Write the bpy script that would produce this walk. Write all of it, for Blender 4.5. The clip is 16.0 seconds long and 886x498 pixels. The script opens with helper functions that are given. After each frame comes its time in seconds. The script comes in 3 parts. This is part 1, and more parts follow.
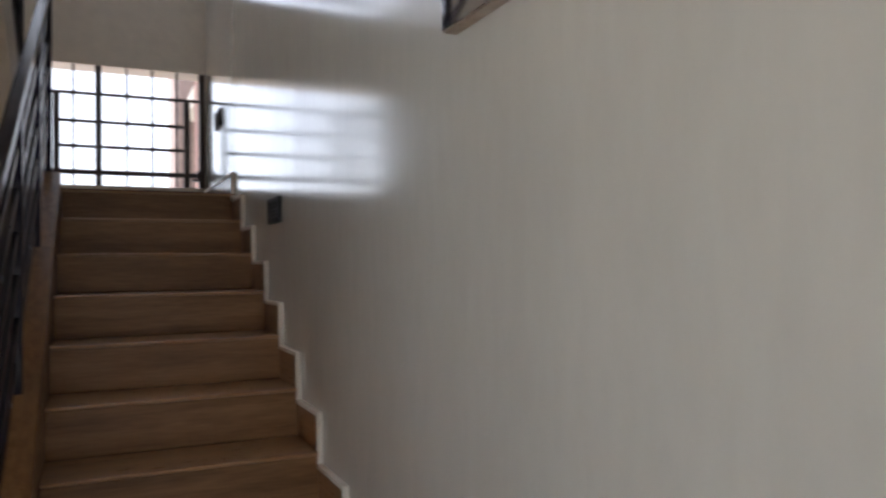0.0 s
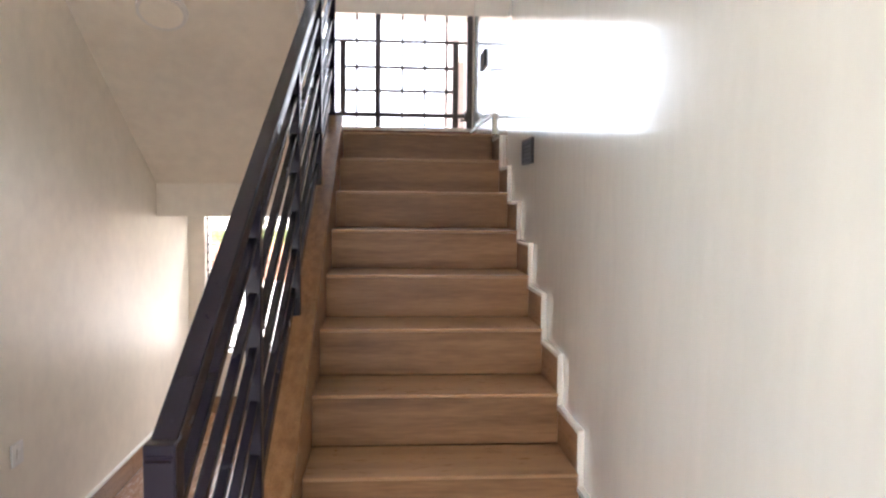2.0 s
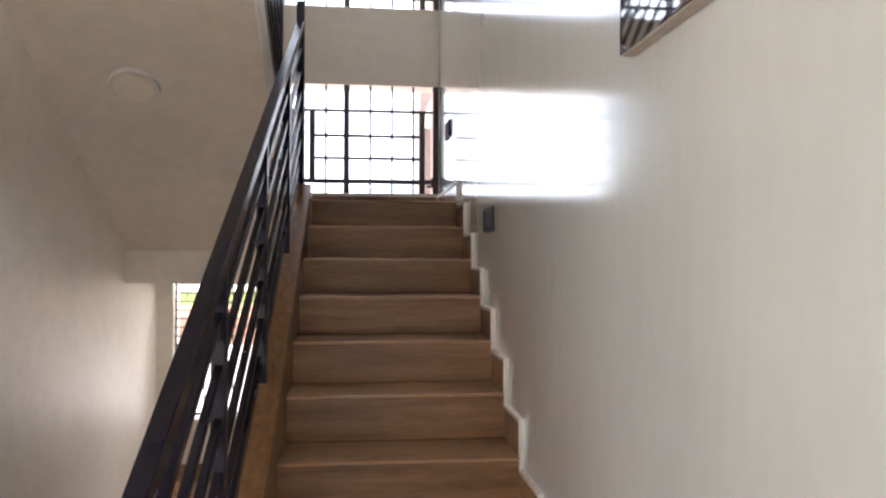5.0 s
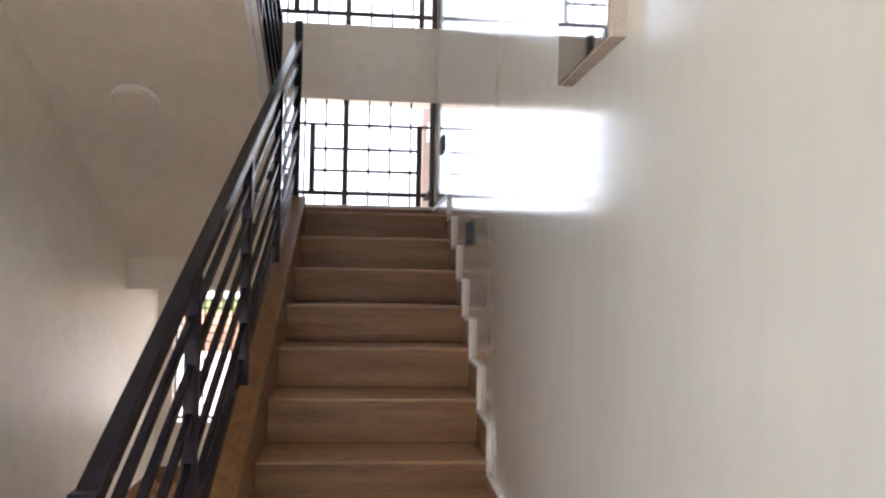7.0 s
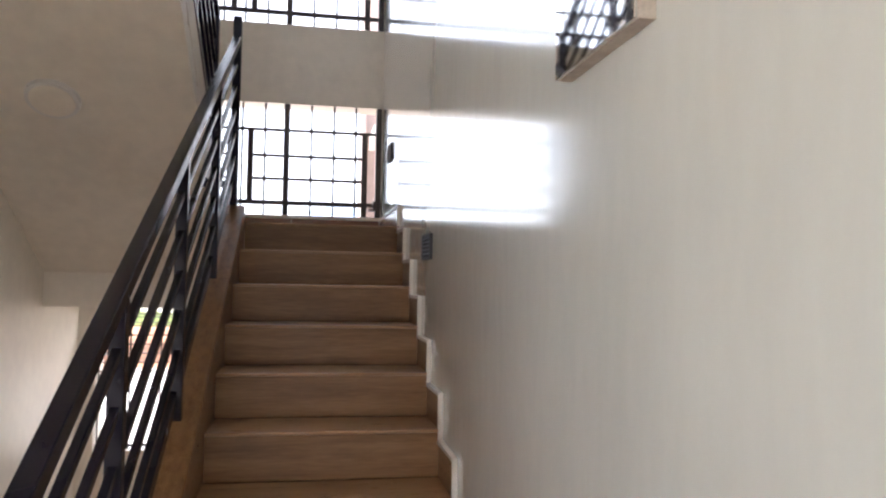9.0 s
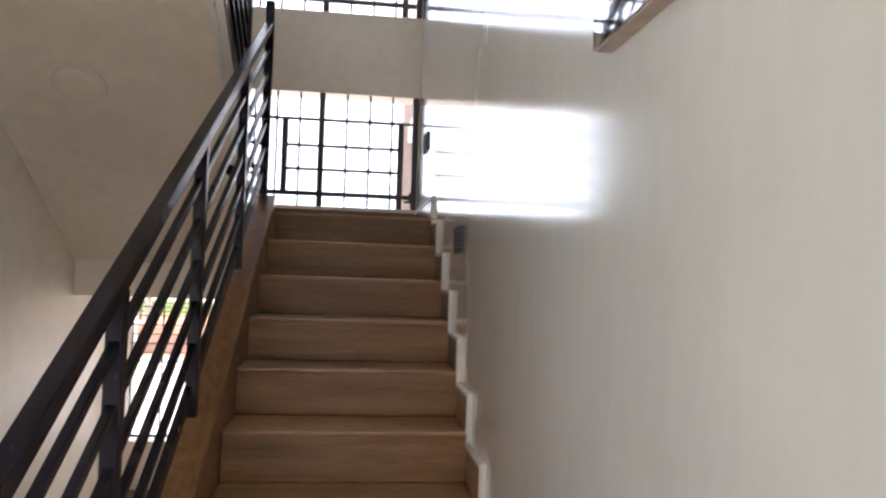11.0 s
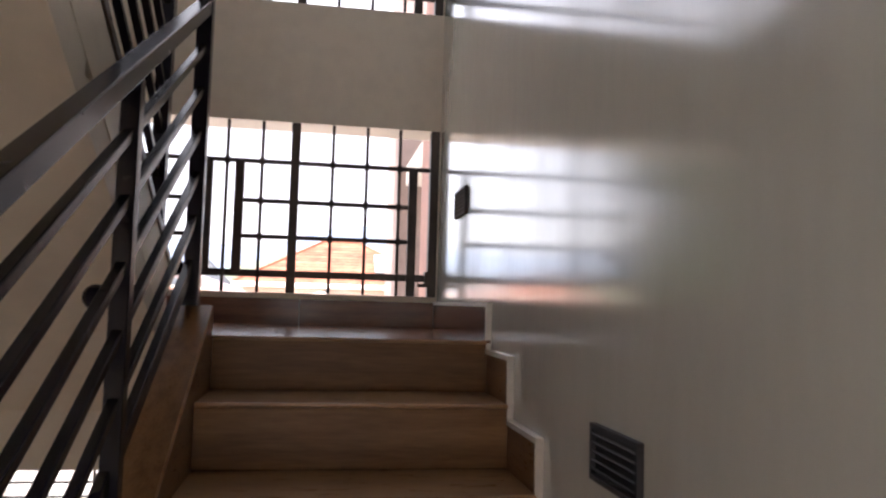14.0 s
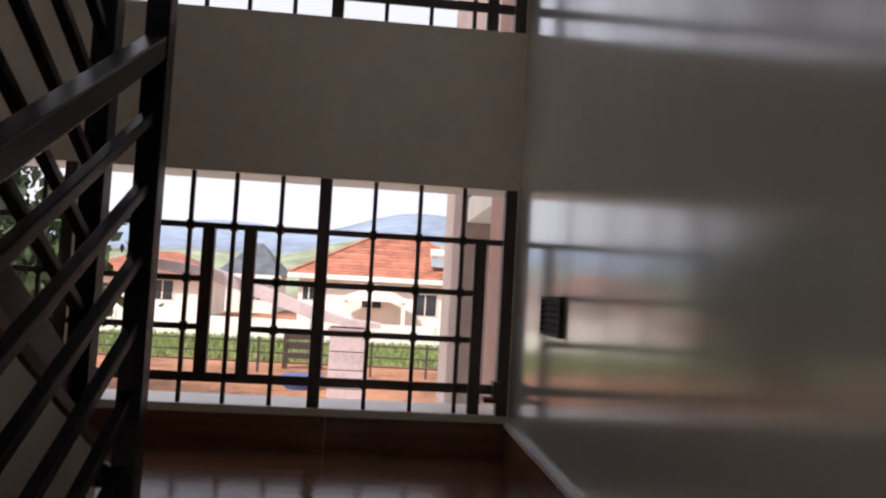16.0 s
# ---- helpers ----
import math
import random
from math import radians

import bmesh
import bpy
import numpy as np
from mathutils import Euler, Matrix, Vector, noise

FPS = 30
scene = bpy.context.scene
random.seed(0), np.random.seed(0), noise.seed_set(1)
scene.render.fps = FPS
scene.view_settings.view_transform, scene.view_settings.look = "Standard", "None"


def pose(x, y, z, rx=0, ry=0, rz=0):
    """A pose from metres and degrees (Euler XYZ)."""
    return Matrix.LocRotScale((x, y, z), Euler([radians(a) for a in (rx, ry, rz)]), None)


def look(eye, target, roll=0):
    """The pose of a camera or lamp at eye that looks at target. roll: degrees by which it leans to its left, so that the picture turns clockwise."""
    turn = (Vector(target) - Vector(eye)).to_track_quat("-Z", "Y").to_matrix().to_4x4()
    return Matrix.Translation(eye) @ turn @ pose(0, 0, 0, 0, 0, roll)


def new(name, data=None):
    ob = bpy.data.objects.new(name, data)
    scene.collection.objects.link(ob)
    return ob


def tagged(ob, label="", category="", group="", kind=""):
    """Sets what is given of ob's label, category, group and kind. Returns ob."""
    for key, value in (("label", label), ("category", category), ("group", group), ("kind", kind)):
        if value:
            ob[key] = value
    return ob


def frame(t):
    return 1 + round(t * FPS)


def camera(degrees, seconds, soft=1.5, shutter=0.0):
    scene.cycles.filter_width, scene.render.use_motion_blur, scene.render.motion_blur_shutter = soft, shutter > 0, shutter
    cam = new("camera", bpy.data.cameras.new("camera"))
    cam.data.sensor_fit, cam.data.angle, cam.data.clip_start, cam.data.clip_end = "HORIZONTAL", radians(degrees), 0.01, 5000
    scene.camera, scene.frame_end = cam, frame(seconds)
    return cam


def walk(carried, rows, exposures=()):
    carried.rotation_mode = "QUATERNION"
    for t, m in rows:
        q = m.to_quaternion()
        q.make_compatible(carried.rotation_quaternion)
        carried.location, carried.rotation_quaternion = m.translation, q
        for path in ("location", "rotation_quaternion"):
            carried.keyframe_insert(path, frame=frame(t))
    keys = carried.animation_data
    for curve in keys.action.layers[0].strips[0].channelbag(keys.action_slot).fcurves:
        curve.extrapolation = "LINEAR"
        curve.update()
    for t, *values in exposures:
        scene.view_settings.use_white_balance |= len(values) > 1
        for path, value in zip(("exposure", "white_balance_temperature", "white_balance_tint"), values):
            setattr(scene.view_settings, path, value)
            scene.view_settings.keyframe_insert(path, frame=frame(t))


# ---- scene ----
cam = camera(61.3, 16.0, 2.2, 0.4)
PATH = [
    (0, (-0.682, -4.124, 1.465), (0.162, -2.311, 1.506), -0.7),
    (0.5, (-0.575, -4.139, 1.481), (-0.062, -2.207, 1.547), -1.5),
    (1, (-0.557, -4.133, 1.476), (-0.288, -2.153, 1.391), -0.4),
    (1.5, (-0.584, -4.127, 1.462), (-0.455, -2.139, 1.284), 1.8),
    (2, (-0.587, -4.12, 1.487), (-0.439, -2.13, 1.359), 0.6),
    (2.5, (-0.564, -4.122, 1.498), (-0.363, -2.134, 1.427), -0.0),
    (3, (-0.527, -4.115, 1.509), (-0.254, -2.135, 1.456), -0.5),
    (3.5, (-0.505, -4.073, 1.495), (-0.131, -2.108, 1.484), -2.0),
    (4, (-0.538, -4.084, 1.529), (-0.208, -2.112, 1.588), -1.8),
    (4.5, (-0.576, -4.145, 1.524), (-0.32, -2.162, 1.55), -0.8),
    (7, (-0.432, -4.362, 1.523), (-0.25, -2.371, 1.583), 1.1),
    (7.5, (-0.449, -4.28, 1.543), (-0.228, -2.293, 1.611), -0.8),
    (8, (-0.483, -4.196, 1.542), (-0.198, -2.218, 1.613), -1.2),
    (10.5, (-0.497, -4.035, 1.563), (-0.133, -2.072, 1.678), 3.8),
    (11, (-0.43, -3.961, 1.549), (-0.187, -1.978, 1.623), 1.9),
    (11.5, (-0.471, -3.699, 1.536), (-0.215, -1.716, 1.545), -0.7),
    (12, (-0.505, -3.413, 1.557), (-0.236, -1.432, 1.515), -5.4),
    (12.5, (-0.494, -3.088, 1.606), (-0.288, -1.099, 1.652), -4.1),
    (13, (-0.497, -2.734, 1.711), (-0.335, -0.741, 1.774), 2.1),
    (13.5, (-0.548, -2.493, 1.872), (-0.258, -0.516, 1.948), 2.4),
    (14, (-0.527, -2.279, 1.964), (-0.207, -0.31, 2.112), 1.6),
    (14.5, (-0.521, -2.004, 2.043), (-0.218, -0.034, 2.204), 2.7),
    (15, (-0.508, -1.8, 2.192), (-0.219, 0.175, 2.315), 2.7),
    (15.5, (-0.465, -1.609, 2.312), (-0.259, 0.378, 2.407), 2.5),
    (16, (-0.471, -1.42, 2.408), (-0.3, 0.57, 2.519), 3.2),
]
EXPOSURES = [(0, 1.22), (0.6, 1.85), (1.0, 2.25), (1.5, 2.92), (2.0, 3.0), (2.5, 2.97), (3.0, 2.75), (3.5, 2.28), (4.5, 2.3), (8.0, 2.28), (10.5, 2.02), (11.0, 2.16), (11.5, 2.5), (12.0, 2.82),
             (12.5, 2.9), (13.0, 3.3), (13.5, 2.52), (14.0, 1.5), (14.5, 0.8), (15.0, 0.8), (15.5, 0.0), (16, 0.15)]
EXPOSURES = [(t, stops, 5900 if t < 14 else 6320, 13.4 if t < 14 else 18.5) for t, stops in EXPOSURES]
walk(cam, [(t, look(eye, target, roll)) for t, eye, target, roll in PATH], EXPOSURES)

# ---- light ----
SUN_EL, SUN_AZ = radians(46), radians(222)      # azimuth clockwise from +y
world = bpy.data.worlds.new("sky")
scene.world = world
world.use_nodes = True
wn = world.node_tree
sky = wn.nodes.new("ShaderNodeTexSky")
sky.sky_type, sky.sun_disc = "NISHITA", False
sky.sun_elevation, sky.sun_rotation = SUN_EL, SUN_AZ
sky.dust_density, sky.air_density = 3.0, 1.0
bg = wn.nodes["Background"]
haze = wn.nodes.new("ShaderNodeMix")         # bright hazy sky
haze.data_type = "RGBA"
haze.inputs[0].default_value = 0.7
haze.inputs[7].default_value = (7.4, 7.4, 7.45, 1)
wn.links.new(sky.outputs[0], haze.inputs[6])
wn.links.new(haze.outputs[2], bg.inputs[0])
bg.inputs[1].default_value = 0.15
sun = new("sun", bpy.data.lights.new("sun", "SUN"))
sun.data.energy, sun.data.angle, sun.data.color = 5.0, radians(0.6), (1.0, 0.96, 0.9)
sun_dir = Vector((math.sin(SUN_AZ) * math.cos(SUN_EL), math.cos(SUN_AZ) * math.cos(SUN_EL), math.sin(SUN_EL)))
sun.matrix_world = look(sun_dir * 50, (0, 0, 0))
sky_low = new("daylight_low_window", bpy.data.lights.new("daylight_low_window", "AREA"))   # sky and sunlit yard in the low window's opening
sky_low.data.shape, sky_low.data.size, sky_low.data.size_y = "RECTANGLE", 1.5, 0.16
sky_low.data.energy, sky_low.data.color = 5.2, (1.0, 0.95, 0.88)
sky_low.matrix_world = look((-1.03, 1.16, 1.5), (-1.25, -0.4, 0.5))

# ---- materials ----


def material(name, colour, rough=0.5, metal=0.0, vary=0.08, scale=6.0, bump=0.0, bump_scale=60.0, stretch=(1, 1, 1),
             dark=None, coat=0.0, rough_vary=0.08, per_object=0.0, spec=0.5, edge=(0.36, 0.62)):
    """Principled material with broad and fine colour variation, roughness variation and fine relief."""
    m = bpy.data.materials.new(name)
    m.use_nodes = True
    t = m.node_tree
    b = t.nodes["Principled BSDF"]
    N, L = t.nodes.new, t.links.new
    co = N("ShaderNodeTexCoord")
    mp = N("ShaderNodeMapping")
    mp.inputs["Scale"].default_value = stretch
    L(co.outputs["Object"], mp.inputs[0])
    info = N("ShaderNodeObjectInfo")
    shift = N("ShaderNodeVectorMath")
    shift.operation = "MULTIPLY_ADD"
    L(info.outputs["Random"], shift.inputs[0])
    shift.inputs[1].default_value = (17.0, 31.0, 23.0)
    L(mp.outputs[0], shift.inputs[2])
    big, fine = N("ShaderNodeTexNoise"), N("ShaderNodeTexNoise")
    big.inputs["Scale"].default_value, big.inputs["Detail"].default_value = scale, 6
    fine.inputs["Scale"].default_value, fine.inputs["Detail"].default_value = scale * 9, 3
    for n in (big, fine):
        L(shift.outputs[0], n.inputs["Vector"])
    mix = N("ShaderNodeMix")
    mix.data_type = "FLOAT"
    mix.inputs[0].default_value = 0.35
    L(big.outputs[0], mix.inputs[2])
    L(fine.outputs[0], mix.inputs[3])
    ramp = N("ShaderNodeValToRGB")
    lo = dark or [c * (1 - 2 * vary) for c in colour]
    hi = [min(1, c * (1 + vary)) for c in colour]
    ramp.color_ramp.elements[0].position, ramp.color_ramp.elements[1].position = edge
    ramp.color_ramp.elements[0].color = (*lo, 1)
    ramp.color_ramp.elements[1].color = (*hi, 1)
    L(mix.outputs[0], ramp.inputs[0])
    last = ramp.outputs[0]
    if per_object:
        hsv = N("ShaderNodeHueSaturation")
        mr = N("ShaderNodeMapRange")
        mr.inputs[3].default_value, mr.inputs[4].default_value = 1 - per_object, 1 + per_object
        L(info.outputs["Random"], mr.inputs[0])
        L(mr.outputs[0], hsv.inputs["Value"])
        L(last, hsv.inputs["Color"])
        last = hsv.outputs[0]
    L(last, b.inputs["Base Color"])
    rr = N("ShaderNodeMapRange")
    rr.inputs[3].default_value, rr.inputs[4].default_value = max(0.02, rough - rough_vary), min(1, rough + rough_vary)
    L(fine.outputs[0], rr.inputs[0])
    L(rr.outputs[0], b.inputs["Roughness"])
    b.inputs["Metallic"].default_value = metal
    b.inputs["Coat Weight"].default_value = coat
    b.inputs["Coat Roughness"].default_value = 0.12
    b.inputs["Specular IOR Level"].default_value = spec
    if bump:
        bn = N("ShaderNodeTexNoise")
        bn.inputs["Scale"].default_value, bn.inputs["Detail"].default_value = bump_scale, 3
        L(mp.outputs[0], bn.inputs["Vector"])
        bp = N("ShaderNodeBump")
        bp.inputs["Strength"].default_value, bp.inputs["Distance"].default_value = bump, 0.01
        L(bn.outputs[0], bp.inputs["Height"])
        L(bp.outputs[0], b.inputs["Normal"])
    return m


PAINT = material("cream_gloss_paint", (0.685, 0.712, 0.668), 0.17, vary=0.025, scale=1.3, bump=0.07, bump_scale=6.0,
                 stretch=(1, 2.2, 0.6), rough_vary=0.04, spec=0.75, coat=1.0)
PAINT.node_tree.nodes["Principled BSDF"].inputs["Coat IOR"].default_value = 1.65
PLASTER = material("cream_matt_paint", (0.80, 0.745, 0.645), 0.42, vary=0.05, scale=1.5, bump=0.1, bump_scale=40)
WHITE = material("white_trim_paint", (0.80, 0.78, 0.74), 0.4, vary=0.04, scale=9, bump=0.1)
BOARD = material("pale_mirror_edge", (0.55, 0.50, 0.43), 0.8, vary=0.1, scale=20)
# tile of the risers, darkened because they catch less light than the treads
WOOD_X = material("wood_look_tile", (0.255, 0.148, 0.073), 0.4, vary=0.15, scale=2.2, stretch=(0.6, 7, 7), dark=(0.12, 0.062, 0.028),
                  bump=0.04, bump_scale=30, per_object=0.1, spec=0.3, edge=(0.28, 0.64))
# same tile for the treads: window light painted in as paler colour, more polish
TREAD_LIT = material("polished_lit_wood_look_tile", (0.40, 0.245, 0.13), 0.30, vary=0.15, scale=2.2, stretch=(0.6, 6, 6), dark=(0.25, 0.142, 0.07),
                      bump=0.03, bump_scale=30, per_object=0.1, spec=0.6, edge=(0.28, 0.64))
WOOD_Y = material("wood_look_tile_long", (0.27, 0.145, 0.07), 0.26, vary=0.2, scale=2.6, stretch=(9, 0.6, 0.8), dark=(0.205, 0.108, 0.05),
                  bump=0.04, bump_scale=30, per_object=0.12)
REDWOOD = material("red_brown_floor_tile", (0.18, 0.08, 0.044), 0.18, vary=0.2, scale=3.0, stretch=(0.7, 9, 9), dark=(0.105, 0.043, 0.023),
                   bump=0.03, bump_scale=30, per_object=0.1)
WOOD_S = material("wood_look_skirting", (0.27, 0.15, 0.07), 0.3, vary=0.12, scale=2.6, stretch=(14, 0.9, 14), dark=(0.18, 0.09, 0.038),
                  bump=0.04, bump_scale=30, per_object=0.12, spec=0.35)
REDWOOD_S = material("red_brown_skirting", (0.19, 0.088, 0.048), 0.22, vary=0.18, scale=3.0, stretch=(9, 0.7, 10), dark=(0.12, 0.05, 0.027),
                     bump=0.03, bump_scale=30, per_object=0.1)
# brown curb tile with the upper flight's backlit shade put into its colour
SHADED_TILE = material("shaded_brown_tile", (0.085, 0.048, 0.028), 0.3, vary=0.2, scale=3, stretch=(9, 0.7, 0.8))
GROUT = material("grout", (0.12, 0.075, 0.045), 0.8, vary=0.1)
STEEL = material("black_painted_steel", (0.010, 0.009, 0.019), 0.27, vary=0.03, scale=2, rough_vary=0.01, spec=0.28)
GRILLE = material("dark_brown_steel", (0.055, 0.04, 0.034), 0.45, vary=0.2, scale=14, bump=0.05)
LAMP_GREY = material("grey_louvre_metal", (0.045, 0.045, 0.052), 0.7, vary=0.15, scale=20)
LAMP_DARK = material("dark_lamp_inside", (0.02, 0.02, 0.022), 0.6)
OPAL = material("opal_lamp_cover", (0.72, 0.70, 0.66), 0.3, vary=0.02)
SOCKET = material("white_plastic", (0.8, 0.79, 0.76), 0.35, vary=0.02)
PINK = material("pink_render", (0.50, 0.30, 0.25), 0.8, vary=0.08, scale=3, bump=0.3)
GREYPINK = material("grey_pink_render", (0.33, 0.25, 0.225), 0.8, vary=0.08, scale=2, bump=0.3)
OUT_WHITE = material("outside_white_paint", (0.80, 0.76, 0.67), 0.7, vary=0.06, scale=0.8, bump=0.2)
ROOF_TILE = material("terracotta_tile", (0.37, 0.135, 0.078), 0.75, vary=0.25, scale=1.2, bump=0.2, per_object=0.15)
ROOF_GREY = material("grey_roof_sheet", (0.10, 0.11, 0.12), 0.6, vary=0.2, scale=1)
SOIL = material("orange_soil", (0.36, 0.16, 0.075), 0.95, vary=0.25, scale=0.5, bump=0.5, bump_scale=8)
GRASS = material("grass_blades", (0.19, 0.24, 0.075), 0.8, vary=0.2, scale=0.7, bump=0.5, bump_scale=20)
LEAF = material("tree_leaves", (0.045, 0.075, 0.02), 0.6, vary=0.4, scale=1.2)
BARK = material("tree_bark", (0.10, 0.07, 0.05), 0.9, vary=0.3, scale=6, bump=0.5)
# aerial haze is painted into both hill colours: paler green, blue-grey distance
HILL_GREEN = material("haze_paled_green_hillside", (0.28, 0.32, 0.20), 0.95, vary=0.35, scale=0.02)
HILL_BLUE = material("haze_tinted_far_hills", (0.21, 0.26, 0.33), 1.0, vary=0.2, scale=0.006)
CONCRETE = material("pale_concrete", (0.50, 0.47, 0.42), 0.85, vary=0.12, scale=2, bump=0.3)
TARP = material("pinkish_grey_sheet", (0.48, 0.38, 0.37), 0.6, vary=0.12, scale=1.5)
WINDOW_DARK = material("dark_window_glass", (0.03, 0.035, 0.04), 0.1, vary=0.1)
PANEL_BLUE = material("solar_panel", (0.24, 0.26, 0.28), 0.3, vary=0.1)
MIRROR = material("mirror_silver", (0.86, 0.87, 0.88), 0.04, metal=1.0, vary=0.01, rough_vary=0.01)
CLOTH_BLUE = material("blue_plastic", (0.05, 0.09, 0.25), 0.5, vary=0.2)

# ---- mesh helpers ----


def box(bm, x0, x1, y0, y1, z0, z1, bevel=0.0, turn=None):
    r = bmesh.ops.create_cube(bm, size=1)
    m = Matrix.LocRotScale(((x0 + x1) / 2, (y0 + y1) / 2, (z0 + z1) / 2), None, (x1 - x0, y1 - y0, z1 - z0))
    bmesh.ops.transform(bm, matrix=(turn or Matrix()) @ m, verts=r["verts"])
    if bevel:
        edges = list({e for v in r["verts"] for e in v.link_edges})
        bmesh.ops.bevel(bm, geom=edges, offset=bevel, segments=2, affect="EDGES", profile=0.5)
    return bm


def boxes(*rows, bevel=0.0):
    bm = bmesh.new()
    for r in rows:
        box(bm, *r, bevel=bevel)
    return bm


def beam(bm, a, b, w, h, bevel=0.003, up=(0, 0, 1)):
    """A bar of section w by h from a to b."""
    a, b = Vector(a), Vector(b)
    d = (b - a).normalized()
    side = d.cross(Vector(up))
    side = side.normalized() if side.length > 1e-4 else Vector((1, 0, 0))
    top = side.cross(d)
    m = Matrix((side, d, top)).transposed().to_4x4()
    m.translation = (a + b) / 2
    n = (b - a).length
    return box(bm, -w / 2, w / 2, -n / 2, n / 2, -h / 2, h / 2, bevel, m)


def prism(bm, outline, axis, lo, hi):
    """An outline in the plane across axis ('x': (y, z), 'y': (x, z)) drawn out from lo to hi."""
    def at(p, d):
        return (d, p[0], p[1]) if axis == "x" else (p[0], d, p[1])
    ring = [[bm.verts.new(at(p, d)) for p in outline] for d in (lo, hi)]
    n = len(outline)
    bm.faces.new(ring[0])
    bm.faces.new(ring[1][::-1])
    for i in range(n):
        bm.faces.new((ring[0][i], ring[1][i], ring[1][(i + 1) % n], ring[0][(i + 1) % n]))
    bmesh.ops.recalc_face_normals(bm, faces=bm.faces)
    return bm


def mesh_of(name, bm, mat):
    me = bpy.data.meshes.new(name)
    bm.to_mesh(me)
    bm.free()
    me.materials.append(mat)
    return me


def part(name, bm, mat, parent=None, label=""):
    ob = new(name, mesh_of(name, bm, mat))
    if parent:
        ob.parent = parent
    return tagged(ob, label)


def piece(name, me, parent, loc):
    ob = new(name, me)
    ob.parent = parent
    ob.location = loc
    return ob


def thing(name, label, category, at=(0, 0, 0), group="", kind=""):
    ob = new(name)
    ob.location = at
    ob.empty_display_size = 0.1
    return tagged(ob, label, category, group, kind)


def setting(name, bm, mat, label, category):
    return tagged(part(name, bm, mat), label, category, kind="structure")


# ---- plan ----
R, G, N = 0.17, 0.28, 11          # rise, going and risers of a flight
LAND = R * N                      # landing level
LZ = LAND - 0.013                 # finished face of the landing tiles
XL, YW = -1.95, 1.11              # left wall face and window wall face
CURB_R, CURB_L, RAIL_X = -0.832, -0.958, -0.893
UP_R, UP_Y, UP_RAIL_X = -0.985, 0.05, -1.02    # upper flight: open side, first riser, rail
BACK, TOP, UPPER = -7.5, 6.6, LAND + R * N
SILL1, HEAD1, SILL2, HEAD2 = 1.994, 2.764, 3.318, 4.65
BSILL, BEAM_Z, BEAM_Y = 0.42, 1.38, 0.42


def windowed(bm, x0, x1, y0, y1, z0, z1, holes):
    """A wall across y with rectangular holes (x0, x1, z0, z1), as boxes butted round them."""
    xs = sorted({x0, x1, *[h[0] for h in holes], *[h[1] for h in holes]})
    for a, b in zip(xs, xs[1:]):
        cuts = sorted((h[2], h[3]) for h in holes if h[0] < b - 1e-6 and h[1] > a + 1e-6)
        z = z0
        for c, d in cuts:
            if c > z:
                box(bm, a, b, y0, y1, z, c)
            z = d
        if z1 > z:
            box(bm, a, b, y0, y1, z, z1)
    return bm


setting("wall_right", boxes((0, 0.22, BACK, YW + 0.2, 0, TOP)), PAINT, "cream semi-gloss painted stairwell wall", "wall")
HALL_X, HALL_Y = -3.8, -3.0       # wide entrance hall before the stairs
setting("wall_left", boxes((XL - 0.22, XL, HALL_Y, YW + 0.2, 0, TOP)), PLASTER, "cream painted stairwell wall", "wall")
setting("wall_hall_end", boxes((HALL_X, XL - 0.22, HALL_Y, HALL_Y + 0.2, 0, UPPER - 0.3)), PLASTER, "cream painted hall wall", "wall")
WX0, WX1 = XL + 0.02, -0.004
BX0, BX1 = -1.84, -0.25
setting("wall_window", windowed(bmesh.new(), XL, 0, YW, YW + 0.2, 0, TOP,
        [(WX0, WX1, SILL1, HEAD1), (WX0, WX1, SILL2, HEAD2), (BX0, BX1, BSILL, 1.6)]), PLASTER,
        "cream wall with wide window openings", "wall")
setting("wall_behind", windowed(bmesh.new(), HALL_X, 0, BACK - 0.2, BACK, 0, UPPER - 0.3, [(-1.75, -0.55, 0.02, 2.15)]), PLASTER,
        "cream wall with an open doorway", "wall")
setting("wall_hall_side", boxes((HALL_X - 0.2, HALL_X, BACK - 0.2, HALL_Y + 0.2, 0, 0.5), (HALL_X - 0.2, HALL_X, BACK - 0.2, HALL_Y + 0.2, 2.6, UPPER - 0.3),
        (HALL_X - 0.2, HALL_X, BACK - 0.2, -6.4, 0.5, 2.6), (HALL_X - 0.2, HALL_X, -3.5, HALL_Y + 0.2, 0.5, 2.6)), PLASTER, "cream hall side wall with a wide window", "wall")
setting("ceiling", boxes((XL - 0.22, 0.22, BACK - 0.2, YW + 0.2, TOP, TOP + 0.2)), PLASTER, "cream painted ceiling over the stairwell", "ceiling")
setting("ceiling_hall", boxes((HALL_X - 0.2, 0, BACK - 0.2, HALL_Y - 0.0, UPPER - 0.3, UPPER)), PLASTER, "cream slab over the entrance hall", "ceiling")
setting("wall_upper_left", boxes((XL - 0.22, XL, BACK - 0.2, HALL_Y, UPPER, TOP)), PLASTER, "cream upper floor wall", "wall")
setting("wall_upper_behind", windowed(bmesh.new(), XL, 0, BACK - 0.2, BACK, UPPER, TOP, [(-1.75, -0.2, UPPER + 0.6, TOP - 0.3)]), PLASTER, "cream upper wall with a wide window", "wall")

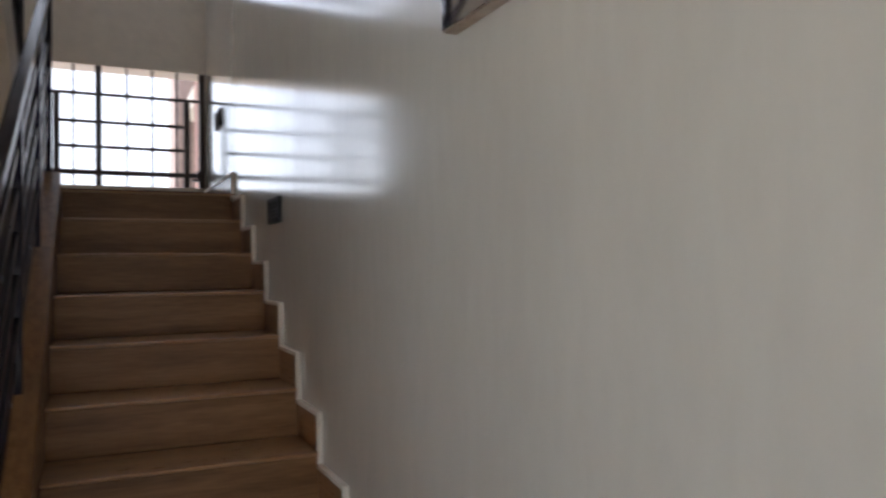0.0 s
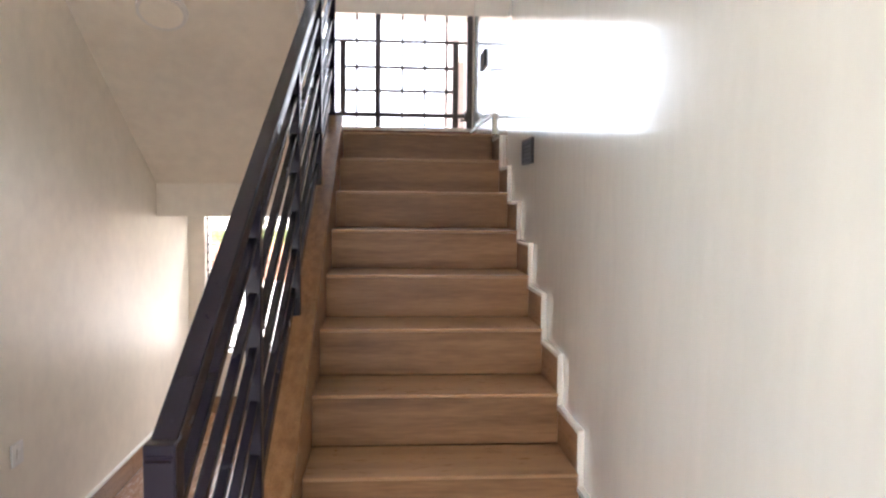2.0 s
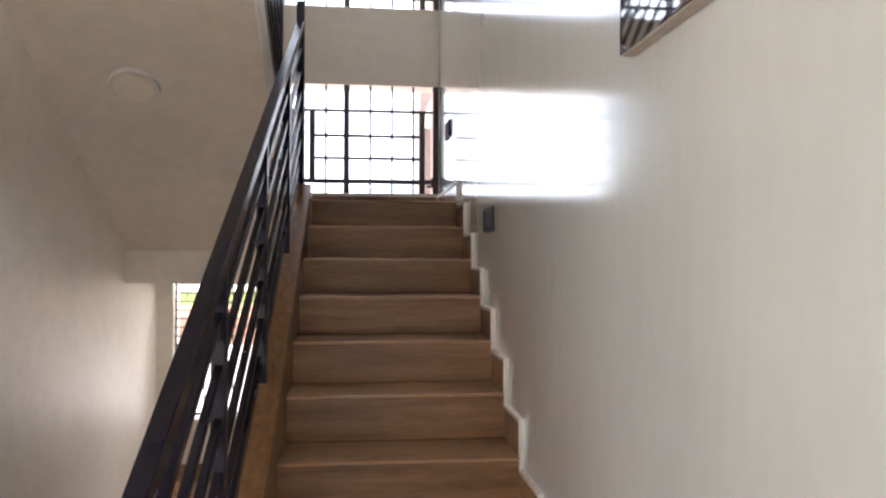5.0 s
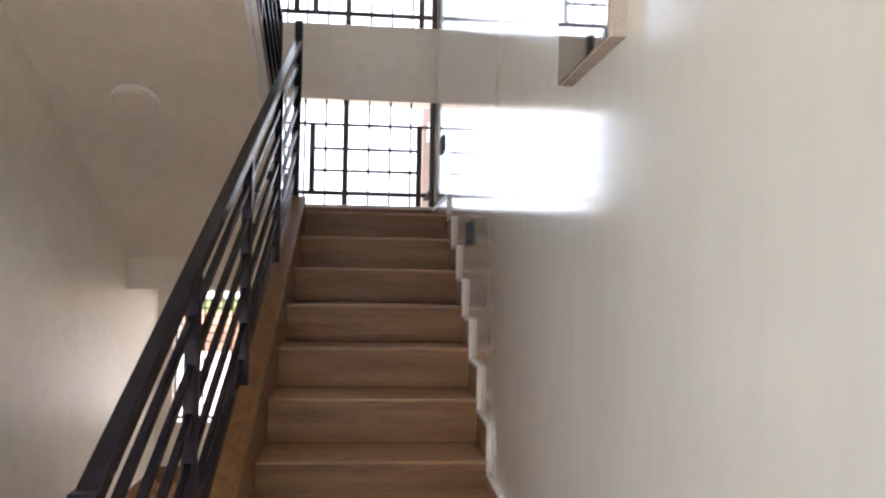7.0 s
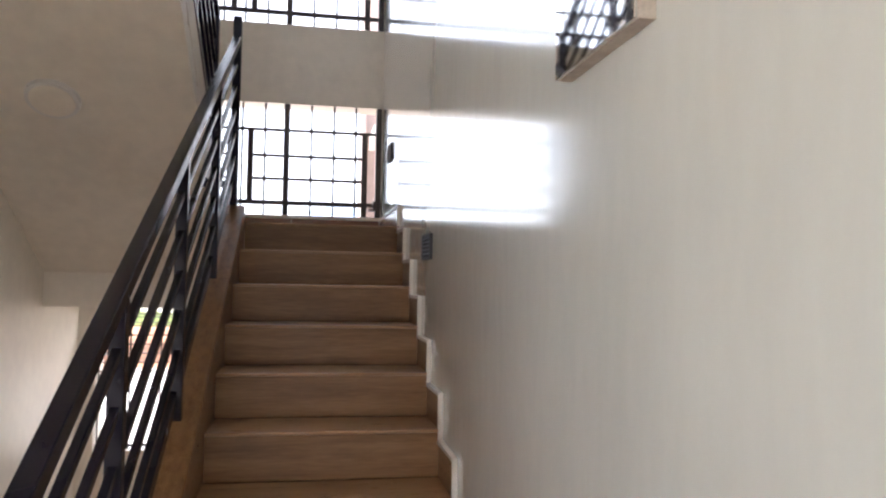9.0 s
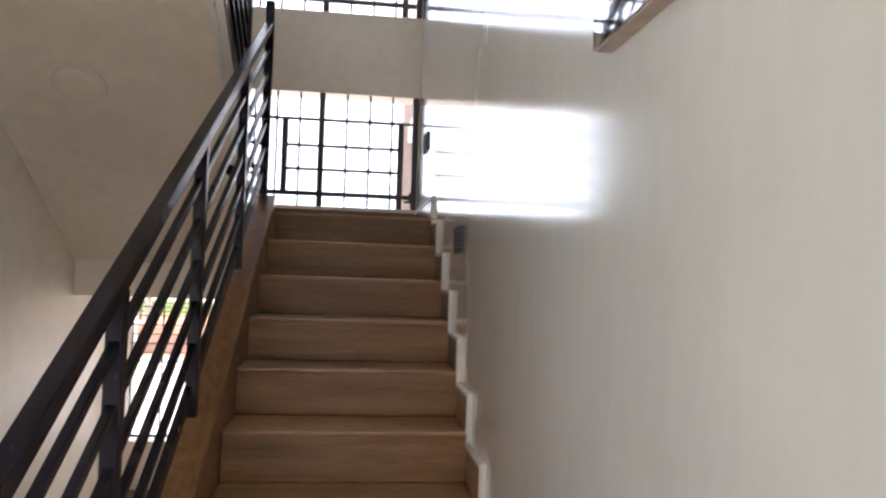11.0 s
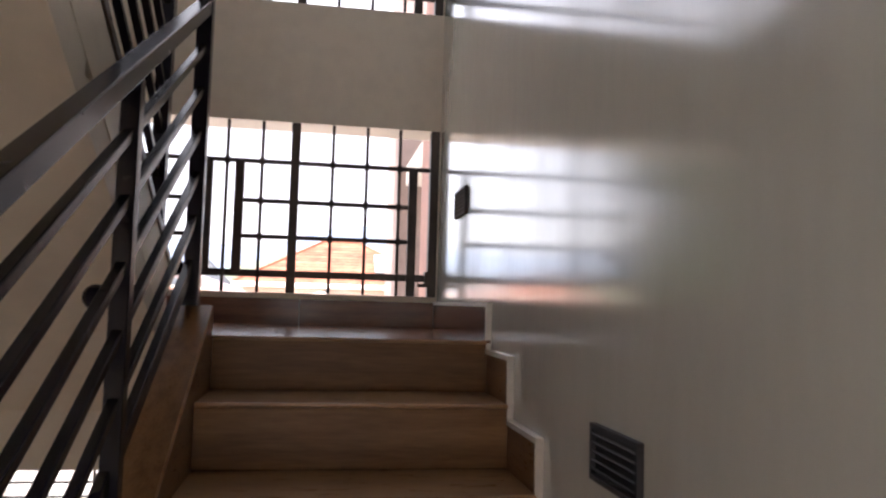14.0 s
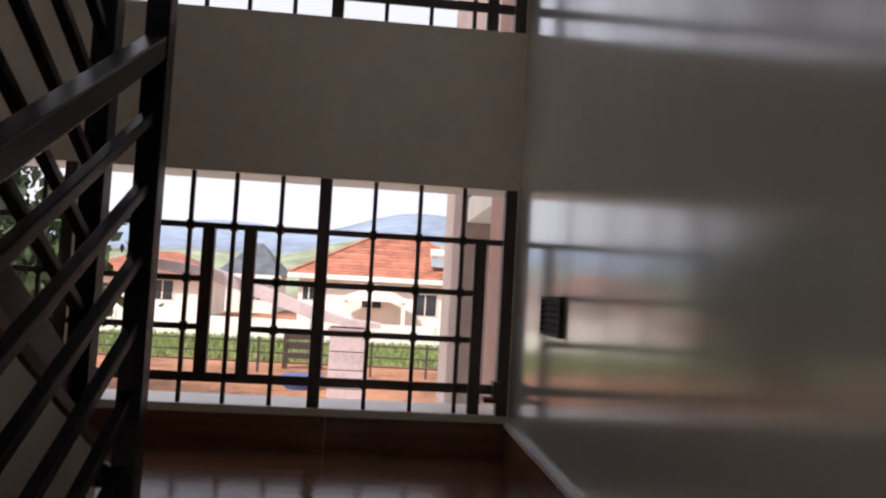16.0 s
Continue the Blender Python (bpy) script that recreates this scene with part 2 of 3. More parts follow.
# floor with planks
floor = setting("floor", boxes((XL, 0, BACK, YW, -0.2, -0.006), (HALL_X, XL, BACK, HALL_Y, -0.2, -0.006)), GROUT, "red-brown wood-look plank tile floor", "floor")
PLANK = mesh_of("plank", boxes((0.0015, 0.1935, 0.0015, 0.8985, -0.006, 0.0), bevel=0.001), WOOD_Y)
rng = random.Random(3)
for i in range(10):
    y = YW - 0.9 - (i % 3) * 0.3
    while y > BACK:
        piece("plank", PLANK, floor, (XL + 0.015 + i * 0.195, y, 0))
        y -= 0.9
for i in range(9):                # the same planks across the hall
    y = HALL_Y - 0.9 - (i % 3) * 0.3
    while y > BACK:
        piece("plank", PLANK, floor, (HALL_X + 0.08 + i * 0.195, y, 0))
        y -= 0.9

base = thing("baseboard_left", "brown wood-look tile skirting with white top", "baseboard", kind="structure")
SKIRT_L = mesh_of("skirting_tile", boxes((0, 0.012, 0.001, 0.599, 0.0, 0.115), bevel=0.001), WOOD_S)
for i in range(6):
    piece("skirting_tile", SKIRT_L, base, (XL, YW - 0.6 * (i + 1), 0))
part("plaster_bead", boxes((XL, XL + 0.016, HALL_Y, YW, 0.115, 0.128)), WHITE, base, "white plaster bead")
SKIRT_B = mesh_of("skirting_tile", boxes((0.001, 0.449, -0.012, 0, 0.0, 0.115), bevel=0.001), WOOD_X)
base2 = thing("baseboard_back", "brown wood-look tile skirting under the window", "baseboard", kind="structure")
for i in range(2):
    piece("skirting_tile", SKIRT_B, base2, (XL + 0.02 + 0.45 * i, YW, 0))

# ---- lower flight ----
stair = thing("staircase", "straight flight of glossy brown wood-look tiled steps", "staircase")
bm = bmesh.new()
outline = [(0.0, 0.0), (-(N - 1) * G + 0.012, 0.0)]
for k in range(N - 1, 0, -1):
    outline += [(-k * G + 0.012, LAND - k * R - 0.012), (-(k - 1) * G + 0.012, LAND - k * R - 0.012)]
outline += [(0.012, LAND - 0.21)]
prism(bm, outline[:-1] + [(0.012, LAND - R - 0.012)], "x", CURB_L, -0.002)
part("flight_body", bm, GROUT, stair)
TREAD = mesh_of("tread", boxes((CURB_R + 0.002, -0.014, -0.018, G - 0.015, -0.012, 0.0), bevel=0.005), TREAD_LIT)
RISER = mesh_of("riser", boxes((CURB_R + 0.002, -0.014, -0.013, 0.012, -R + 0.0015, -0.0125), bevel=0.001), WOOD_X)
SKIRT = mesh_of("skirting_tile", boxes((-0.013, 0.0, 0.0, G - 0.002, -0.05, 0.115), bevel=0.001), WOOD_S)
BEAD = mesh_of("plaster_bead", boxes((-0.018, 0.0, -0.013, G - 0.001, 0.1155, 0.129), (-0.018, 0.0, -0.013, -0.0005, -0.04, 0.115)), WHITE)
for k in range(1, N):
    at = (0, -k * G, LAND - k * R)
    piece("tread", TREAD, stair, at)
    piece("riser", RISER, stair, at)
    piece("skirting_tile", SKIRT, stair, at)
    piece("plaster_bead", BEAD, stair, at)
piece("riser", RISER, stair, (0, 0, LZ))
# sloping curb, tiled
CS = R / G
bm = bmesh.new()
RS = 0.556                        # slope of the curb and its railing
c0, yb = LAND + 0.075, -(N - 1) * G - 0.2
prism(bm, [(0.0, c0), (0.0, LAND - 0.4), (yb + 0.9, 0.0), (yb, 0.0), (yb, c0 + RS * yb)], "x", CURB_L, CURB_R)
bmesh.ops.bevel(bm, geom=list(bm.edges), offset=0.004, segments=1, affect="EDGES")
part("curb", bm, WOOD_S, stair, "brown tiled curb under the railing")

# ---- landing ----
landing = setting("floor_landing", boxes((UP_R, -0.002, 0.012, YW, LZ - 0.2, LZ - 0.008), (XL, UP_R, BEAM_Y, YW, BEAM_Z, LZ - 0.008)), PLASTER, "half landing with red-brown glossy tiles", "landing")
TW, TD = 0.65 - 0.001, (YW + 0.018) / 6
LP = mesh_of("landing_tile", boxes((0.0003, TW - 0.0003, 0.0003, TD - 0.0003, -0.008, 0.0)), REDWOOD)
LP_SHORT = mesh_of("landing_tile", boxes((0.0003, TW / 2 - 0.0003, 0.0003, TD - 0.0003, -0.008, 0.0)), REDWOOD)
for j in range(6):
    y = -0.018 + j * TD
    if j % 2:
        row = [(LP_SHORT, 0), (LP, TW / 2), (LP, TW * 1.5), (LP_SHORT, TW * 2.5)]
    else:
        row = [(LP, 0), (LP, TW), (LP, 2 * TW)]
    for me, x in row:
        piece("landing_tile", me, landing, (XL + x, y, LZ))
# landing edge in the paler tread colour, which paints in its bright glint
part("nosing", boxes((CURB_R, -0.013, -0.020, 0.01, LZ - 0.0125, LZ - 0.001), bevel=0.005), TREAD_LIT, landing)
base3 = thing("baseboard_landing", "red-brown tile skirting round the landing", "baseboard", kind="structure")
LS = mesh_of("skirting_tile", boxes((-0.013, 0, 0.001, 0.554, 0.0, 0.103), bevel=0.001), REDWOOD_S)
for i in range(2):
    piece("skirting_tile", LS, base3, (0, 0.555 * i, LZ))
part("plaster_bead", boxes((-0.018, 0, -0.013, YW, LZ + 0.1035, LZ + 0.117), (-0.018, 0, -0.013, -0.0005, LZ - 0.04, LZ + 0.103)), WHITE, base3)
LSW = mesh_of("skirting_tile", boxes((0.001, 0.599, -0.012, 0, 0.0, 0.113), bevel=0.001), REDWOOD)
for i in range(3):
    piece("skirting_tile", LSW, base3, (-0.014 - 0.6 * (i + 1), YW, LZ))

# ---- upper flight ----
upper = thing("staircase_upper", "upper stair flight with white side and plain soffit", "staircase")
bm = bmesh.new()
low = 0.24
outline = []
for k in range(N):
    outline += [(UP_Y - k * G, LAND + k * R if k else LZ - 0.012), (UP_Y - k * G, LAND + (k + 1) * R)]
yt = UP_Y - N * G
outline += [(yt, UPPER)]
def soffit(y):
    return LAND + R - CS * (y - UP_Y) - low
outline += [(yt, soffit(yt)), (BEAM_Y + 0.03, soffit(BEAM_Y + 0.03)), (BEAM_Y + 0.03, LZ - 0.03)]
prism(bm, outline, "x", XL, UP_R)
part("flight_body", bm, PLASTER, upper)
UT = mesh_of("tread", boxes((XL + 0.002, UP_R - 0.11, -G + 0.003, 0.018, 0.0, 0.012), bevel=0.003), WOOD_X)
UR = mesh_of("riser", boxes((XL + 0.002, UP_R - 0.11, 0.0, 0.012, -R + 0.0015, -0.001), bevel=0.001), WOOD_X)
for k in range(1, N + 1):
    at = (0, UP_Y - (k - 1) * G, LAND + k * R)
    piece("tread", UT, upper, at)
    piece("riser", UR, upper, at)
def nose(y):
    return LAND + R - CS * (y - UP_Y)


yf = UP_Y + 0.03
bm = bmesh.new()
prism(bm, [(yf, LZ), (yf, nose(yf) + 0.035), (yt, nose(yt) + 0.035), (yt, nose(yt) - 0.10), (UP_Y - 0.02, LAND + 0.03), (UP_Y - 0.02, LZ)],
      "x", UP_R - 0.112, UP_R + 0.003)
part("side_band", bm, PLASTER, upper, "cream painted edge of the flight")
bm = bmesh.new()
prism(bm, [(yf + 0.004, nose(yf) + 0.0355), (yf + 0.004, nose(yf) + 0.07), (yt, nose(yt) + 0.07), (yt, nose(yt) + 0.0355)], "x", UP_R - 0.116, UP_R + 0.008)
bmesh.ops.bevel(bm, geom=list(bm.edges), offset=0.004, segments=1, affect="EDGES")
# curb darkened by colour to stand in for shade against the window
part("curb", bm, SHADED_TILE, upper, "brown tiled curb under the railing, darkened by painted shade")

# ---- railings ----


def railing(name, x, post_ys, top_at, slope, label, base_gap, step=0.133, low_at=0.80, low_h=0.07):
    rail = thing(name, label, "railing")
    ya, yb = post_ys[0], post_ys[-1]
    for y in post_ys:
        z = top_at + slope * y
        part("post", boxes((x - 0.018, x + 0.018, y - 0.018, y + 0.018, z - base_gap - 0.035, z - 0.02), bevel=0.003), STEEL, rail)
    d = Vector((0, yb - ya, slope * (yb - ya))).normalized()
    def line(drop, w, h, part_name, dx=0.0):
        a = Vector((x + dx, ya, top_at + slope * ya - drop)) - d * 0.02
        b = Vector((x + dx, yb, top_at + slope * yb - drop)) + d * 0.02
        part(part_name, beam(bmesh.new(), a, b, w, h), STEEL, rail)
    line(0.0, 0.039, 0.039, "handrail")
    for k in range(1, 6):
        line(step * k, 0.021, 0.021, "rail_bar")
    line(low_at, 0.022, low_h, "bottom_bar", -0.008)
    return rail


low_rail = railing("stair_railing", RAIL_X, [-3.085, -2.38, -1.61, -0.80, -0.03], 2.846, RS,
        "black painted steel stair railing with sloping bars", 0.815, 0.1255, 0.772, 0.046)
part("end_post", boxes((RAIL_X - 0.022, RAIL_X + 0.022, -0.052, -0.008, LAND + 0.07, 2.95), bevel=0.003), STEEL, low_rail)
part("newel", boxes((RAIL_X - 0.022, RAIL_X + 0.022, -3.107, -3.063, 0.0, 1.155), bevel=0.003), STEEL, low_rail)
up_rail = railing("stair_railing_upper", UP_RAIL_X, [0.06, -0.69, -1.44, -2.19, -2.95], LAND + R + CS * UP_Y + 0.95, -CS,
        "black painted steel railing of the upper flight", 0.90)
part("end_post", boxes((UP_RAIL_X - 0.022, UP_RAIL_X + 0.022, 0.04, 0.085, LZ, 3.02), bevel=0.003), STEEL, up_rail)
for y, z in ((-0.03, 2.05), (-0.80, 1.96)):
    bm = bmesh.new()
    bmesh.ops.create_uvsphere(bm, u_segments=12, v_segments=8, radius=0.024, matrix=Matrix.Translation((RAIL_X - 0.045, y, z)))
    part("connector", bm, STEEL, low_rail)

# ---- windows ----


def grille(name, sill, head, label):
    w = thing(name, label, "window", kind="structure")
    y = YW + 0.02
    rows = [sill + 0.086, sill + 0.250, sill + 0.410, sill + 0.588]
    zt = head - 0.0
    for x in (-1.72, -1.57, -1.40, -1.25, -1.10, -0.957, -0.805, -0.492, -0.337, -0.186):
        bar = boxes((x - 0.007, x + 0.007, y - 0.007, y + 0.007, sill, zt), bevel=0.002)
        for z in (rows[0], rows[3]) if x == -0.957 else rows:     # forged knots where the bars cross
            box(bar, x - 0.012, x + 0.012, y - 0.012, y + 0.012, z - 0.016, z + 0.016, bevel=0.004)
        part("thin_bar", bar, GRILLE, w)
    for x, a, b in ((-0.66, sill, zt), (-0.122, sill, rows[3]), (-0.90, rows[0], rows[3]), (-1.036, rows[0], rows[3]), (-1.49, sill, zt)):
        part("mullion", boxes((x - 0.02, x + 0.02, y - 0.0145, y + 0.0145, a, b), bevel=0.003), GRILLE, w)
    part("jamb", boxes((-0.045, -0.006, y - 0.02, y + 0.03, sill, zt), bevel=0.003), GRILLE, w)
    part("jamb", boxes((WX0 + 0.001, WX0 + 0.04, y - 0.02, y + 0.03, sill, zt), bevel=0.003), GRILLE, w)
    for i, z in enumerate(rows):
        h = 0.016 if i == 0 else 0.010
        spans = [(WX0 + 0.04, -0.046)] if i in (0, 3) else [(WX0 + 0.04, -1.056), (-0.88, -0.142)]
        for a, b in spans:
            part("cross_bar", boxes((a, b, y - 0.006, y + 0.006, z - h, z + h), bevel=0.002), GRILLE, w)
    if head - sill > 1:
        for z in (sill + 0.95, sill + 1.15):
            part("cross_bar", boxes((WX0 + 0.04, -0.046, y - 0.006, y + 0.006, z - 0.01, z + 0.01), bevel=0.002), GRILLE, w)
    part("sill", boxes((WX0, WX1, YW + 0.004, YW + 0.235, sill - 0.02, sill + 0.002), bevel=0.003), WHITE, w, "pale worn window sill")
    return w


grille("window_1", SILL1, HEAD1, "wide window with dark steel security grille")
grille("window_2", SILL2, HEAD2, "upper wide window with dark steel security grille")
stay = boxes((-0.09, -0.03, YW - 0.02, YW + 0.035, 2.04, 2.055), (-0.06, -0.03, YW - 0.02, YW + 0.035, 2.0555, 2.11))
part("casement_stay", stay, GRILLE, bpy.data.objects["window_1"], "dark steel casement stay")
back = thing("window_3", "low window with thin ornamental steel grille", "window", kind="structure")
for i in range(9):
    x = BX0 + 0.01 + i * 0.193
    part("thin_bar", boxes((x - 0.005, x + 0.005, YW + 0.05, YW + 0.06, BSILL, 1.6)), GRILLE, back)
for i in range(11):               # close cross bars in the upper half
    z = 0.93 + i * 0.06
    part("cross_bar", boxes((BX0, BX1, YW + 0.046, YW + 0.064, z - 0.0035, z + 0.0035)), GRILLE, back)
part("cross_bar", boxes((BX0, BX1, YW + 0.046, YW + 0.064, BSILL + 0.02, BSILL + 0.035)), GRILLE, back)

# ---- lamps and small fixtures ----


def step_light(y, z):
    lamp = thing("step_light", "dark grey louvred step light set in the wall", "wall lamp", (0, y, z), "step lights up the wall")
    part("frame", boxes((-0.012, 0.01, -0.108, 0.108, 0.042, 0.052), (-0.012, 0.01, -0.108, 0.108, -0.052, -0.042),
                        (-0.012, 0.01, -0.108, -0.099, -0.0415, 0.0415), (-0.012, 0.01, 0.099, 0.108, -0.0415, 0.0415)), LAMP_GREY, lamp)
    part("backing", boxes((-0.003, 0.008, -0.0985, 0.0985, -0.0415, 0.0415)), LAMP_DARK, lamp)
    for i in range(5):
        zz = -0.032 + i * 0.016
        part("louvre", beam(bmesh.new(), (-0.008, -0.0985, zz), (-0.008, 0.0985, zz), 0.010, 0.004, 0.0, (0.5, 0, 0.8)), LAMP_GREY, lamp)
    return lamp


step_light(-1.012, 1.697)
step_light(0.533, 2.356)
step_light(-2.80, 0.815)

ring = thing("ceiling_lamp", "round flush ceiling lamp with pale rim", "ceiling lamp", (-1.56, -0.765, soffit(-0.765)))
ring.rotation_euler = (math.pi + math.atan(-CS) * -1 * -1, 0, 0)
bm = bmesh.new()
bmesh.ops.create_cone(bm, cap_ends=True, segments=48, radius1=0.11, radius2=0.105, depth=0.02, matrix=Matrix.Translation((0, 0, 0.01)))
part("rim", bm, OPAL, ring)
bm = bmesh.new()
bmesh.ops.create_uvsphere(bm, u_segments=40, v_segments=16, radius=0.09, matrix=Matrix.Translation((0, 0, 0.02)) @ Matrix.Diagonal((1, 1, 0.15, 1)))
part("diffuser", bm, PLASTER, ring)

plate = thing("wall_socket", "white plastic socket plate low on the wall", "socket", (XL, -1.31, 0.54))
part("plate", boxes((0, 0.009, -0.043, 0.043, -0.043, 0.043), bevel=0.003), SOCKET, plate)
part("rocker", boxes((0.009, 0.013, -0.014, 0.014, -0.02, 0.02), bevel=0.002), SOCKET, plate)

mirror = thing("wall_mirror", "frameless mirror on a thick board hung high on the wall", "mirror", (0, -2.918, 1.94))
part("backing_board", boxes((-0.029, 0, -0.178, 0.178, 0.0, 0.74), bevel=0.002), BOARD, mirror, "pale backing board")
part("mirror_glass", boxes((-0.035, -0.0295, -0.177, 0.177, 0.001, 0.739), bevel=0.0015), MIRROR, mirror, "silvered mirror glass")

twig = thing("twig", "thin dark dry twig lying on the landing tiles", "twig", (-0.667, 0.24, LZ))
bm = bmesh.new()
beam(bm, (-0.001, 0.036, 0.0015), (0.003, 0.0, 0.0015), 0.0035, 0.003, 0.0)
beam(bm, (0.003, 0.0, 0.0015), (0.001, -0.038, 0.0015), 0.003, 0.003, 0.0)
part("stalk", bm, BARK, twig)

# ---- outside ----
setting("ground", boxes((-600, 600, YW + 0.2, 900, -0.4, -0.02)), SOIL, "orange bare soil yard and road", "ground")
gr = setting("ground_behind", boxes((-600, 600, -600, BACK - 0.2, -0.4, -0.02), (-600, HALL_X - 0.2, BACK - 0.2, YW + 0.2, -0.4, -0.02), (0.22, 600, BACK - 0.2, YW + 0.2, -0.4, -0.02)), CONCRETE, "pale paved forecourt behind the house", "ground")
setting("pavement", boxes((-9, 6, YW + 0.2, 9.5, -0.02, 0.0)), CONCRETE, "pale concrete apron beside the house", "pavement")
lawn = setting("grass_strip", boxes((-26, 30, 22, 29.9, -0.02, 0.03)), GRASS, "green grass verge before the white wall", "grass")
bm = bmesh.new()
for _ in range(12000):
    x, y, h = rng.uniform(-13, 8), rng.uniform(21.6, 29.8), rng.uniform(0.06, 0.26)
    a = rng.uniform(0, 3.14)
    dx, dy = 0.05 * math.cos(a), 0.05 * math.sin(a)
    v = [bm.verts.new(p) for p in ((x - dx, y - dy, 0), (x + dx, y + dy, 0), (x + rng.uniform(-.1, .1), y, h))]
    bm.faces.new(v)
tagged(part("grass_tufts", bm, GRASS), "tufts of green grass", "grass", kind="stuff")

yard_wall = thing("boundary_wall", "low white boundary wall across the road", "wall")
for i in range(16):
    part("wall_panel", boxes((-24 + i * 2.6, -24.04 + (i + 1) * 2.6, 30, 30.2, 0, 0.85)), OUT_WHITE, yard_wall)
    part("pier", boxes((-24.12 + i * 2.6, -23.92 + i * 2.6, 29.94, 30.26, 0, 0.95)), OUT_WHITE, yard_wall)

fence = thing("fence", "dark steel fence with horizontal rails", "fence")
for i in range(17):
    x = -14 + i * 1.5
    part("post", boxes((x - 0.03, x + 0.03, 18.97, 19.03, -0.02, 0.9)), GRILLE, fence)
for z in (0.25, 0.5, 0.8):
    part("rail", boxes((-14, 10, 18.985, 19.015, z - 0.02, z + 0.02)), GRILLE, fence)

pillar = thing("gate_pillar", "pale concrete gate pillar with coursed joints", "pillar", (-0.9, 12, 0))
for i in range(5):
    part("course", boxes((-0.32, 0.32, -0.3, 0.3, -0.02 + i * 0.32, 0.285 + i * 0.32), bevel=0.01), TARP, pillar)
part("cap", boxes((-0.36, 0.36, -0.34, 0.34, 1.582, 1.66), bevel=0.01), GREYPINK, pillar)

awning = thing("awning", "pinkish grey sloping sheet awning on posts", "awning")
bm = bmesh.new()
prism(bm, [(-4.6, 2.74), (-4.6, 2.55), (-3.25, 2.36), (-2.3, 2.04), (-1.6, 1.8), (-1.0, 1.7), (-0.35, 1.68), (-0.35, 1.76), (-1.0, 1.82), (-1.6, 2.0), (-2.3, 2.25), (-3.25, 2.56)], "y", 11.7, 12.3)
part("sheet", bm, TARP, awning)
part("post", boxes((-4.55, -4.45, 11.95, 12.05, -0.02, 2.56)), CONCRETE, awning)

crate = thing("bench", "dark slatted bench in the yard", "bench", (-2.42, 20.0, -0.02))
for z in (0.3, 0.56, 0.82):
    part("slat", boxes((-0.55, 0.55, -0.03, 0.03, z, z + 0.16)), GRILLE, crate)
for x in (-0.5, 0.5):
    part("leg", boxes((x - 0.05, x + 0.05, -0.05, 0.35, 0, 1.0)), GRILLE, crate)
basin = thing("blue_basin", "blue plastic basin on the soil", "basin", (-2.05, 16.2, -0.02))
bm = bmesh.new()
bmesh.ops.create_cone(bm, cap_ends=True, segments=24, radius1=0.38, radius2=0.5, depth=0.3, matrix=Matrix.Translation((0, 0, 0.15)))
part("bowl", bm, CLOTH_BLUE, basin)


def house(name, at, w, d, eaves, apex, ridge, roof_mat, label, tile=True):
    """A hipped bungalow whose front faces -y."""
    h = thing(name, label, "house", at)
    part("wall", boxes((-w / 2, w / 2, 0, d, -0.02, eaves)), OUT_WHITE, h)
    o = 0.6
    bm = bmesh.new()
    c = [bm.verts.new(p) for p in ((-w / 2 - o, -o, eaves), (w / 2 + o, -o, eaves), (w / 2 + o, d + o, eaves), (-w / 2 - o, d + o, eaves))]
    r = [bm.verts.new(p) for p in ((-ridge / 2, d / 2, apex), (ridge / 2, d / 2, apex))]
    for f in ((c[0], c[1], r[1], r[0]), (c[1], c[2], r[1]), (c[2], c[3], r[0], r[1]), (c[3], c[0], r[0]), (c[3], c[2], c[1], c[0])):
        bm.faces.new(f)
    roof = part("roof", bm, roof_mat, h)
    if tile:
        n = 14
        for i in range(n):          # courses of tiles on the front slope
            f0, f1 = i / n, (i + 1) / n
            y0, y1 = -o + (d / 2 + o) * f0, -o + (d / 2 + o) * f1
            z0, z1 = eaves + (apex - eaves) * f0, eaves + (apex - eaves) * f1
            x0 = (w / 2 + o) * (1 - f0) + ridge / 2 * f0
            bm = bmesh.new()
            v = [bm.verts.new(p) for p in ((-x0, y0, z0 + 0.045), (x0, y0, z0 + 0.045), (x0, y1, z1 + 0.02), (-x0, y1, z1 + 0.02),
                                           (-x0, y0, z0), (x0, y0, z0))]
            bm.faces.new(v[:4])
            bm.faces.new((v[4], v[5], v[1], v[0]))
            part("tile_course", bm, roof_mat, roof)
    part("fascia", boxes((-w / 2 - o, w / 2 + o, -o - 0.04, -o - 0.01, eaves - 0.25, eaves + 0.02)), OUT_WHITE, h)
    return h


def house_window(h, x, z0, z1, w, y=-0.02):
    win = part("window", boxes((x - w / 2, x + w / 2, y - 0.02, y + 0.015, z0, z1)), WINDOW_DARK, h)
    for xx in (x - w / 2 - 0.06, x - 0.03, x + w / 2):
        part("frame_post", boxes((xx, xx + 0.06, y - 0.05, y - 0.021, z0 - 0.06, z1 + 0.06)), OUT_WHITE, win)


near = house("bungalow", (0.7, 42, 0), 11.2, 9, 2.95, 5.75, 2.3, ROOF_TILE, "white bungalow with an orange tiled hip roof")
for x, z0, z1, w in ((-5.0, 1.5, 2.2, 0.7), (-1.4, 1.2, 2.1, 1.1), (1.7, 0.9, 2.1, 1.3)):
    house_window(near, x, z0, z1, w)
for sx in (-1, 1):                # hip caps
    part("hip_cap", beam(bmesh.new(), (sx * 6.1, -0.55, 3.02), (sx * 1.15, 4.5, 5.8), 0.22, 0.1, 0.0), ROOF_TILE, near)
part("ridge_cap", boxes((-1.2, 1.2, 4.4, 4.6, 5.74, 5.86)), ROOF_TILE, near)
